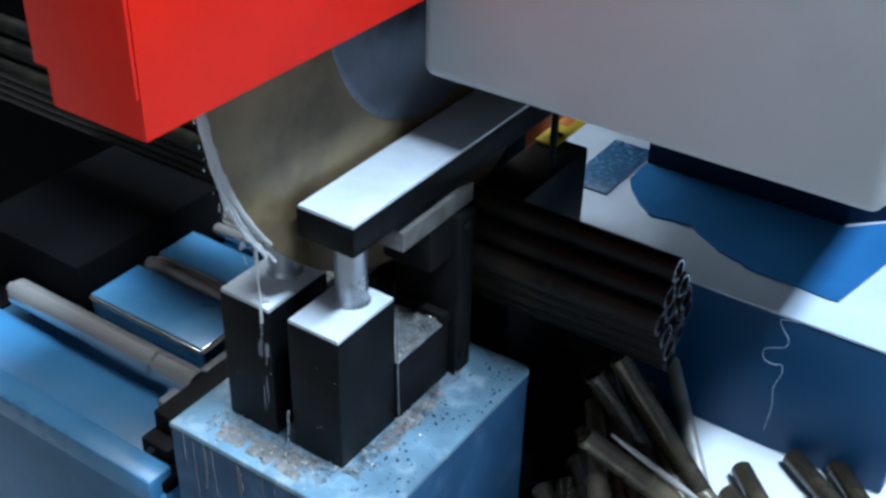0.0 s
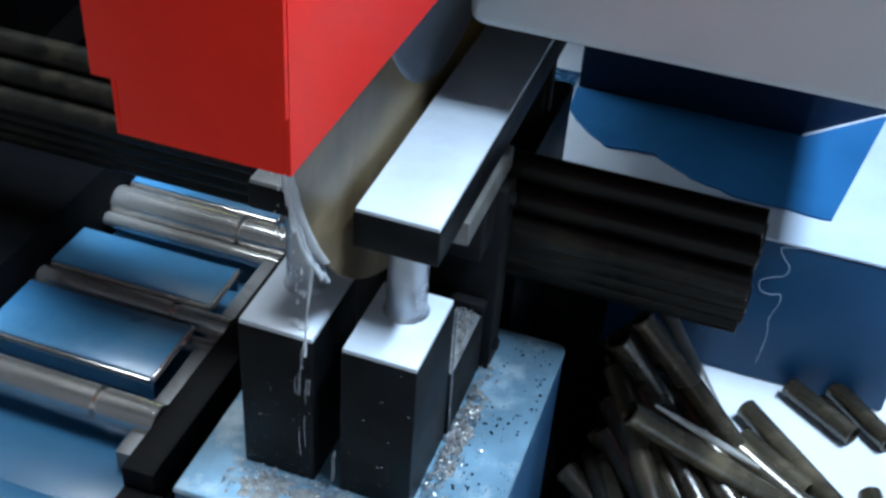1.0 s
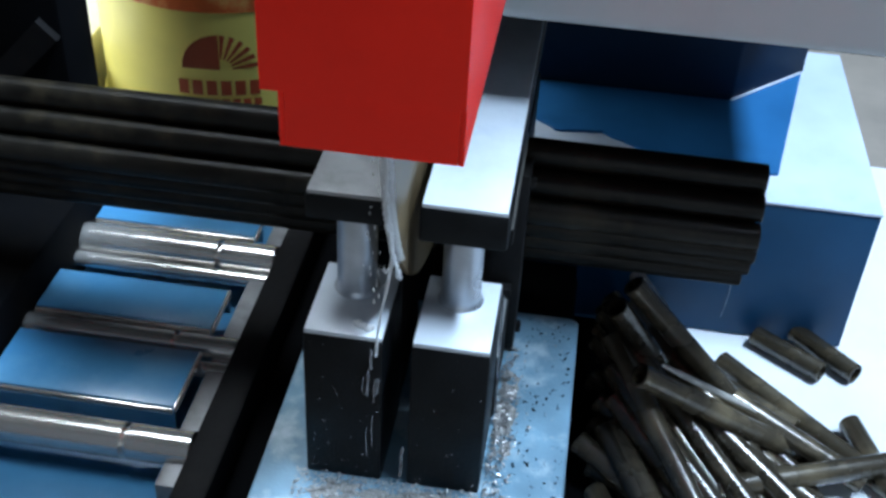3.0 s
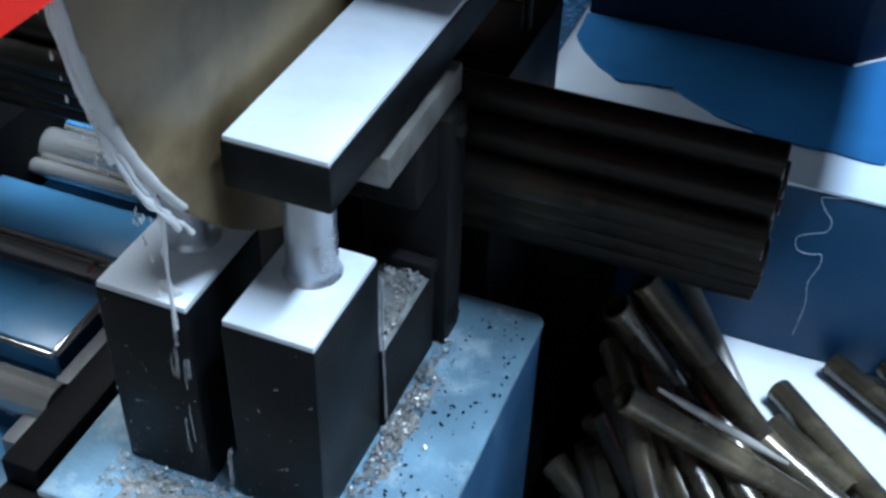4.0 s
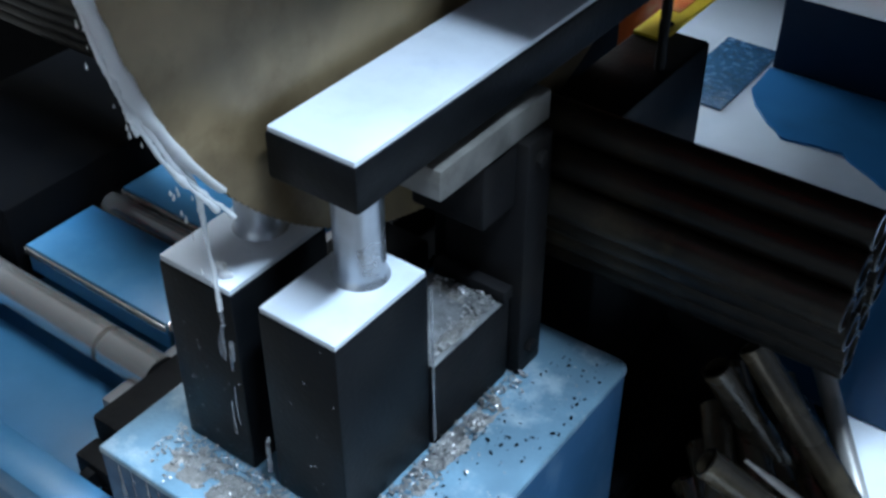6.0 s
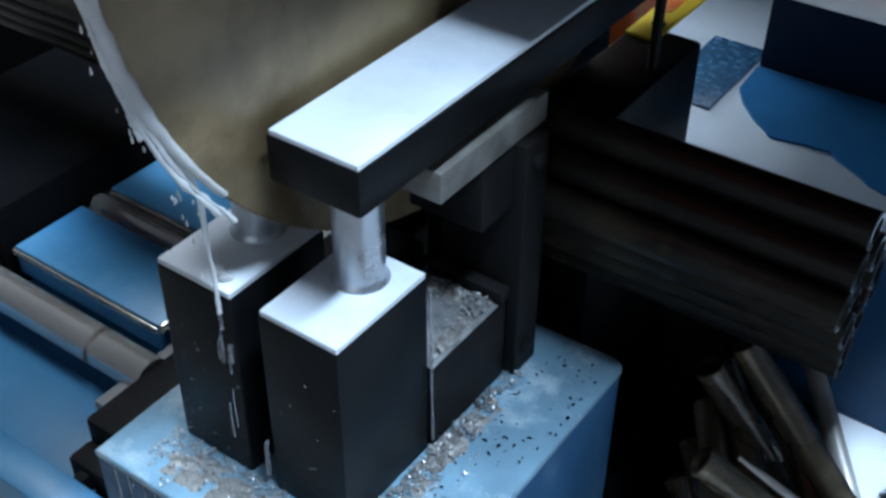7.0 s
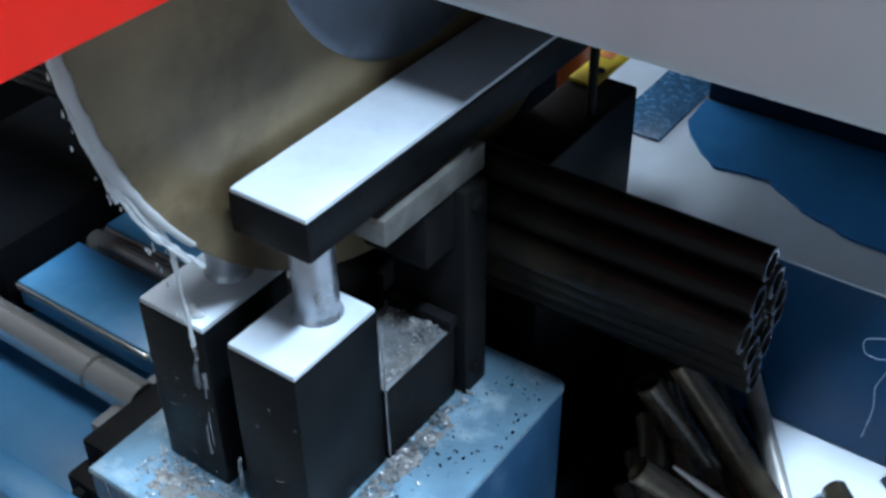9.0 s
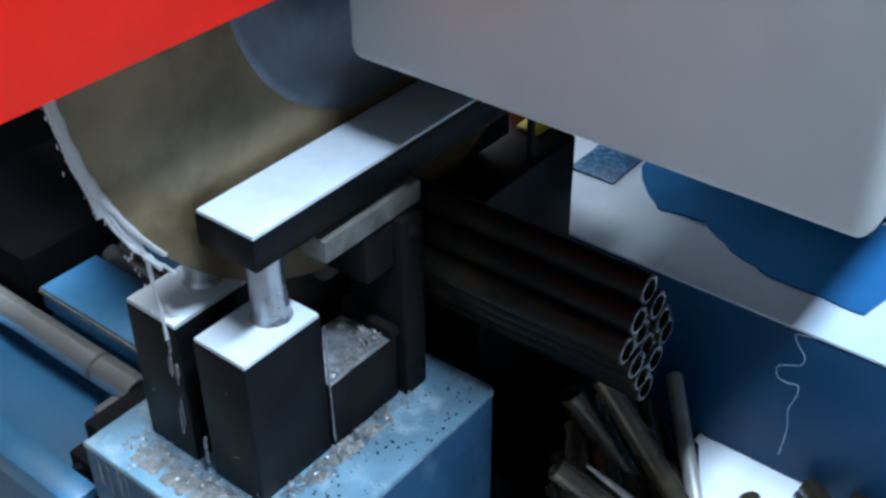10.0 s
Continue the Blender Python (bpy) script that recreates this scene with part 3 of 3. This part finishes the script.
column = thing("machine_column", (0.0, 1.1, 0), "tall machine column behind the saw, shade in its dark blue", "machine column")
part("body", box(-0.38, 0.30, 0.94, 1.25, 0, 1.62, 0.006), CABSHADE, column)
part("cap", box(-0.39, 0.31, 0.932, 1.26, 1.6205, 1.65, 0.005), CABSHADE, column)

solid("pebbled_plate", box(-0.112, -0.049, 0.640, 0.790, 0.7257, 0.7292, 0.0012, 2), HAMMER, "small blue plate with wet pebbled surface", "plate")
sign = thing("yellow_sheet", (-0.05, 0.50, 0.8932), "small yellow sheet with an orange mark on the rear jaw", "sheet")
part("plate", box(-0.058, -0.030, 0.440, 0.600, 0.8932, 0.8965, 0.001), STICKER, sign)
part("mark", box(-0.055, -0.041, 0.490, 0.560, 0.8966, 0.8976, 0.0004), ORANGE, sign)
part("hole_ring", lathe([(0.8966, 0.0), (0.8970, 0.006), (0.8974, 0.006), (0.8974, 0.0)], 16, "Z", (-0.040, 0.465, 0)), DARK, sign, "black round hole mark")
solid("orange_can", lathe([(0.7256, 0.03), (0.7256, 0.032), (0.735, 0.034), (0.955, 0.034), (0.965, 0.030), (0.985, 0.013), (1.0, 0.013), (1.002, 0.0)], 28, "Z", (-0.115, 0.56, 0)), ORANGE, "orange and yellow oil can behind the clamp", "can")

# ---------------------------------------------------------------- background on the feeding side
def slanted_bar(p, q, half, depth):
    """A flat bar between two places of one upright plane."""
    p, q = Vector(p), Vector(q)
    way = (q - p).normalized()
    side = way.cross(Vector((0, 1, 0))) * half
    out = bmesh.new()
    near = [out.verts.new(v) for v in (p - side, q - side, q + side, p + side)]
    far = [out.verts.new(v.co + Vector((0, depth, 0))) for v in near]
    out.faces.new(near)
    out.faces.new(far[::-1])
    for k in range(4):
        out.faces.new((near[k], far[k], far[(k + 1) % 4], near[(k + 1) % 4]))
    bmesh.ops.recalc_face_normals(out, faces=out.faces[:])
    return out


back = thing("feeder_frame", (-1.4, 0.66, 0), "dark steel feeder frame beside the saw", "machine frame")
# column and panel reach up unseen to 1.45, to keep west light off the machine
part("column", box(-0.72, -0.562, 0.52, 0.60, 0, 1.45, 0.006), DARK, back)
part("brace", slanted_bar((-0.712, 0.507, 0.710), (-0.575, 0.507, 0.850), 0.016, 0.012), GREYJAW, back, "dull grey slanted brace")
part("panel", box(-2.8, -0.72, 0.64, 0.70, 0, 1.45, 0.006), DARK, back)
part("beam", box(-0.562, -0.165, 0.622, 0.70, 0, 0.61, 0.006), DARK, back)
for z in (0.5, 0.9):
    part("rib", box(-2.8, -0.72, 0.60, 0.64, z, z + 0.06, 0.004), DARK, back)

drum = thing("oil_drum", (-0.715, 1.6, 0), "bright yellow steel oil drum with printed emblem", "drum")
part("shell", lathe([(0, 0.27), (0, 0.28), (0.02, 0.284), (0.03, 0.28), (0.19, 0.28), (0.20, 0.288), (0.21, 0.28), (0.58, 0.28), (0.59, 0.288), (0.60, 0.28), (0.86, 0.28), (0.87, 0.286), (0.885, 0.284), (0.885, 0.272), (0.87, 0.27), (0.87, 0.0)], 64, "Z", (-0.715, 1.6, 0)), YELLOW, drum)


def on_drum(u, z, lift=0.0025):
    a = -math.pi / 2 + u / 0.28
    return (-0.715 + (0.28 + lift) * math.cos(a), 1.6 + (0.28 + lift) * math.sin(a), z)


def print_patch(name, outline):
    bm = bmesh.new()
    vs = [bm.verts.new(on_drum(u, z)) for u, z in outline]
    bm.faces.new(vs)
    part(name, bm, MAROON, drum, "dark red printed mark")


EU, EZ = 0.058, 0.365
print_patch("emblem", [(EU, EZ)] + [(EU + 0.075 * math.cos(a), EZ + 0.075 * math.sin(a)) for a in np.linspace(math.pi * 0.5, math.pi, 8)])
for k in range(6):
    a0 = math.pi * (0.02 + 0.085 * k)
    print_patch("emblem_ray", [(EU + r * math.cos(a), EZ + r * math.sin(a)) for r, a in ((0.025, a0), (0.075, a0), (0.075, a0 + 0.13), (0.025, a0 + 0.13))])
for row, (z, h, n) in enumerate(((0.308, 0.032, 6), (0.283, 0.016, 8))):
    for k in range(n):
        u0 = EU - 0.085 + 0.17 * k / n
        print_patch("letter_bar", [(u0, z), (u0 + 0.12 / n, z), (u0 + 0.12 / n, z + h), (u0, z + h)])

for k in range(24):
    u0, u1 = 0.42 * (k / 12 - 1), 0.42 * ((k + 1) / 12 - 1)
    if k == 0:
        band = bmesh.new()
    band.faces.new([band.verts.new(on_drum(u, z)) for u, z in ((u0, 0.487), (u1, 0.487), (u1, 0.545), (u0, 0.545))])
bmesh.ops.remove_doubles(band, verts=band.verts[:], dist=1e-5)
part("red_band", band, ORANGE, drum, "orange-red printed band")
wp = thing("white_crate", (-1.25, 1.85, 0), "white sheet-metal crate standing beside the drum", "crate")
part("body", box(-1.75, -1.018, 1.22, 2.15, 0, 0.292, 0.006), WHITE, wp)
part("lid", box(-1.76, -1.010, 1.21, 2.16, 0.2925, 0.305, 0.004), WHITE, wp)
part("label_bar", box(-1.40, -1.27, 1.94, 1.96, 0.3055, 0.3065, 0.0003), WALLPAINT, wp, "grey printed bar")

# ---------------------------------------------------------------- coolant
rng = random.Random(5)
stream = thing("coolant_stream", (-0.08, 0.0, 0.9), "milky coolant running down the blade's edge", "coolant")


def ragged_jet(name, path, thick, flat, seed, sides=12, mat=None):
    """A frothy run of liquid with an uneven skin, through the places of path."""
    pts = []
    for (p, q) in zip(path, path[1:]):
        for k in range(16):
            pts.append(Vector(p).lerp(Vector(q), k / 16))
    pts.append(Vector(path[-1]))
    n = len(pts)
    pts = [sum((pts[min(max(i + d, 0), n - 1)] for d in range(-7, 8)), Vector()) / 15 for i in range(n)]
    radii = [thick * (0.35 + 0.65 * min(1, 5 * i / n)) * (1 + 0.7 * noise.noise(Vector((i * 0.10, seed, 0)))) for i in range(n)]
    bm = tube_along(pts, radii, sides)
    for v in bm.verts:
        i = min(range(n), key=lambda k: (pts[k] - v.co).length_squared)
        d = v.co - pts[i]
        d.x *= flat
        v.co = pts[i] + d * (1 + 0.5 * noise.noise(Vector((v.co.x * 260, v.co.y * 160, v.co.z * 30 + seed))) + 0.25 * noise.noise(v.co * 420))
    return part(name, bm, mat or COOLANT, stream, "", 180)




def rim_froth(name, a0, a1, width, seed, steps=150):
    """A thin ragged sheet of froth thrown along the blade's edge, angles from level downwards."""
    bm = bmesh.new()
    rows = []
    for k in range(steps + 1):
        f = k / steps
        a = a0 + (a1 - a0) * f
        swell = width * max(0.02, min(1, 0.3 + 1.6 * f) * min(1, 2.4 * (1 - f)))
        out = CR + 0.001 + swell * (0.8 + 0.9 * noise.noise(Vector((a * 16, seed, 0))) + 0.4 * noise.noise(Vector((a * 55, seed, 4))))
        inn = CR - 0.003 - 0.4 * swell * max(0, 0.3 + noise.noise(Vector((a * 22, seed, 9))))
        thick = 0.0004 + 0.0008 * noise.noise(Vector((a * 60, seed, 2)))
        ring = []
        for r, x in ((inn, -0.0672), ((inn + out) / 2, -0.0660 + thick), (out, -0.0688), (out, -0.0712), ((inn + out) / 2, -0.0740 - thick), (inn, -0.0728)):
            ring.append(bm.verts.new((x + 0.0006 * noise.noise(Vector((a * 140, r * 400, seed))), CY - r * math.cos(a), CZ - r * math.sin(a))))
        rows.append(ring)
    for p, q in zip(rows, rows[1:]):
        for k in range(6):
            bm.faces.new((p[k], p[(k + 1) % 6], q[(k + 1) % 6], q[k]))
    bm.faces.new(rows[0])
    bm.faces.new(rows[-1])
    bmesh.ops.recalc_face_normals(bm, faces=bm.faces[:])
    return part(name, bm, COOLANT, stream, "", 180)


rim_froth("rim_froth", -0.06, 0.66, 0.0040, 1.0)
for k in range(7):
    a0, a1 = rng.uniform(-0.05, 0.30), rng.uniform(0.42, 0.78)
    lift, drift = rng.uniform(0.0005, 0.004), rng.uniform(0.0, 0.007)
    way = []
    for f in np.linspace(0, 1, 9):
        a, r = a0 + (a1 - a0) * f, CR + lift + drift * f + 0.0016 * noise.noise(Vector((f * 5, k, 0)))
        way.append((-0.070 + 0.003 * noise.noise(Vector((f * 4, k, 3))), CY - r * math.cos(a), CZ - r * math.sin(a)))
    ragged_jet("froth_strand", way, rng.uniform(0.0009, 0.0019), 0.8, 40.0 + k, 8)
ragged_jet("falling_strand", [(-0.0715, CY - 0.313 * math.cos(a), CZ - 0.313 * math.sin(a)) for a in (0.40, 0.50, 0.60)] + [(-0.079, -0.012, 0.946), (-0.0840, -0.006, 0.916), (-0.0855, -0.0045, 0.885)], 0.0017, 0.7, 3.0, 12)
ragged_jet("splash_pool", [(-0.108, 0.016, 0.9012), (-0.098, 0.012, 0.9015), (-0.090, 0.008, 0.9012)], 0.0030, 1.6, 8.0, 12)
for k in range(7):
    x, z = -0.0835 - 0.014 * rng.random() ** 1.5, 0.893 - 0.10 * rng.random()
    ragged_jet("edge_run", [(x, -0.0006, z), (x - 0.001, -0.0006, z - 0.012), (x - 0.0018 * rng.random(), -0.0006, z - 0.018 - 0.022 * rng.random())], rng.uniform(0.0005, 0.0013), 0.9, 30.0 + k, 8, WETDRIP)
ragged_jet("slot_run", [(-0.0630, -0.0006, 0.792), (-0.0648, -0.0010, 0.782), (-0.0640, -0.0014, 0.770), (-0.0652, -0.0010, 0.757)], 0.0019, 0.8, 12.0, 12, WETDRIP)
ragged_jet("corner_run", [(0.0008, 0.0868, 0.893), (0.0012, 0.087, 0.85), (0.0022, 0.0868, 0.80), (0.004, 0.086, 0.752)], 0.0010, 0.9, 15.0, 8, WETDRIP)
for k in range(16):
    x, z = BX0 + 0.01 + 0.235 * rng.random(), BZ - 0.004
    ragged_jet("pedestal_run", [(x, BY0 + 0.0006, z), (x + rng.uniform(-0.002, 0.002), BY0 + 0.0004, z - 0.02), (x + rng.uniform(-0.003, 0.003), BY0 + 0.0004, z - 0.03 - 0.09 * rng.random())], rng.uniform(0.0006, 0.0014), 1.0, 60.0 + k, 6, WETDRIP)
blobs = []
for k in range(46):
    f = rng.random()
    x, y, z = -0.072 - 0.016 * f + rng.gauss(0, 0.004), -0.07 + 0.07 * f + rng.gauss(0, 0.006), 1.13 - 0.225 * f + rng.gauss(0, 0.006)
    q = rng.uniform(0.0003, 0.0010)
    blobs.append(lathe([(-q * 2.2, 0.0), (-q * 1.3, q * 0.6), (0, q * 0.9), (q * 1.8, q * 0.6), (q * 4.0, 0.0)], 8, "Z", (x, y, max(z, 0.9035))))
tagged(part("spray", merge(*blobs), COOLANT, stream, "flying drops"), kind="stuff")

drips = []
for k in range(70):
    x, z = rng.choice((rng.uniform(-0.142, -0.082), rng.uniform(-0.142, -0.082), rng.uniform(-0.059, -0.002))), 0.755 + 0.14 * rng.random() ** 1.6
    q = rng.uniform(0.25, 0.9)
    drips.append(lathe([(-0.0009 * q, 0.0003 * q), (-0.0006 * q, 0.0009 * q), (0, 0.0012 * q)], 6, "Y", (x, 0, z)))
solid("coolant_drips", merge(*drips), WETDRIP, "milky drips and drops running down the blocks", "coolant drips", kind="stuff")


# ---------------------------------------------------------------- chips
def chip_heap(name, count, place, size, seed, label, mat=CHIP):
    """Many small curled turnings, joined."""
    r = random.Random(seed)
    verts, faces = [], []
    for _ in range(count):
        x, y, z = place(r)
        turn = Euler((r.uniform(0, 6.3), r.uniform(0, 6.3), r.uniform(0, 6.3))).to_matrix()
        s = size * r.uniform(0.4, 1.4)
        n, w = 5, s * 0.28
        base = len(verts)
        bend = r.uniform(1.2, 4.0)
        for k in range(n):
            a = bend * k / (n - 1)
            for side in (-1, 1):
                co = turn @ Vector((s * 0.5 * math.cos(a), s * 0.5 * math.sin(a), side * w + s * 0.12 * k))
                verts.append((x + co.x, y + co.y, max(z + co.z + s * 0.25, z + 0.0002)))
        for k in range(n - 1):
            b = base + 2 * k
            faces.append((b, b + 1, b + 3, b + 2))
    data = bpy.data.meshes.new(name)
    data.from_pydata(verts, [], faces)
    data.materials.append(mat)
    return tagged(new(name, data), label, "metal chips", kind="stuff")


def sludge(name, x0, x1, y0, y1, z, height, seed, label):
    """A low uneven crust of fine swarf."""
    bm = bmesh.new()
    nx, ny = max(8, int((x1 - x0) / 0.003)), max(6, int((y1 - y0) / 0.003))
    grid = []
    for i in range(nx + 1):
        row = []
        for j in range(ny + 1):
            u, v = i / nx, j / ny
            px, py = u * (x1 - x0), v * (y1 - y0)
            rim = min(1, max(0, 4.5 * min(u, 1 - u, v, 1 - v) * (1 + 1.2 * noise.noise(Vector((px * 110, py * 110, seed + 4)))) + 0.4 * noise.noise(Vector((px * 40, py * 40, seed + 9))) - 0.02))
            h = noise.noise(Vector((u * (x1 - x0) * 60 + seed, v * (y1 - y0) * 60, seed))) * 0.6 + noise.noise(Vector((u * (x1 - x0) * 260, v * (y1 - y0) * 260, seed))) * 0.35
            row.append(bm.verts.new((x0 + u * (x1 - x0), y0 + v * (y1 - y0), z - 0.003 + rim * (0.0032 + height * 0.5 * (0.3 + h)))))
        grid.append(row)
    for i in range(nx):
        for j in range(ny):
            bm.faces.new((grid[i][j], grid[i + 1][j], grid[i + 1][j + 1], grid[i][j + 1]))
    return solid(name, bm, SLUDGE, label, "swarf", kind="stuff")


sludge("swarf_crust", -0.155, -0.002, -0.042, -0.001, BZ, 0.006, 3.1, "grey wet swarf caked in front of the blocks")
sludge("swarf_crust", 0.001, 0.024, 0.03, 0.17, BZ, 0.007, 8.4, "grey wet swarf caked beside the block")
sludge("swarf_crust", -0.014, 0.001, 0.089, 0.160, 0.8202, 0.005, 5.7, "grey wet swarf caked along the jaw foot's edge")
sludge("swarf_crust", -0.055, -0.016, 0.148, 0.165, 0.8202, 0.006, 6.3, "grey wet swarf caked against the jaw's ledge")
chip_heap("chips_front", 900, lambda r: (r.uniform(-0.15, 0.0), -0.001 - abs(r.gauss(0, 0.015)), BZ + r.uniform(0, 0.003)), 0.0023, 1, "bright steel chips in front of the blocks")
chip_heap("chips_side", 760, lambda r: (0.004 + min(0.055, abs(r.gauss(0, 0.0085))), min(0.18, max(0.0, r.gauss(0.09, 0.045))), BZ + r.uniform(0, 0.004)), 0.0031, 2, "bright steel chips beside the clamp block")
chip_heap("chips_jaw", 420, lambda r: ((-0.001 - abs(r.gauss(0, 0.007)), r.uniform(0.089, 0.163), 0.8212 + r.uniform(0, 0.003)) if r.random() < 0.55 else (r.uniform(-0.05, -0.002), 0.163 - abs(r.gauss(0, 0.01)), 0.8212 + r.uniform(0, 0.004))), 0.0023, 3, "bright steel chips on the jaw foot")
chip_heap("chips_scattered", 60, lambda r: (r.uniform(0.015, 0.066), r.uniform(-0.02, 0.235), BZ), 0.0017, 6, "bright specks of swarf scattered on the pedestal")
chip_heap("chips_scattered", 150, lambda r: (r.uniform(0.02, 0.066), r.uniform(-0.03, 0.235), BZ - 0.0004), 0.0026, 4, "dark specks of swarf scattered on the pedestal", DARK)
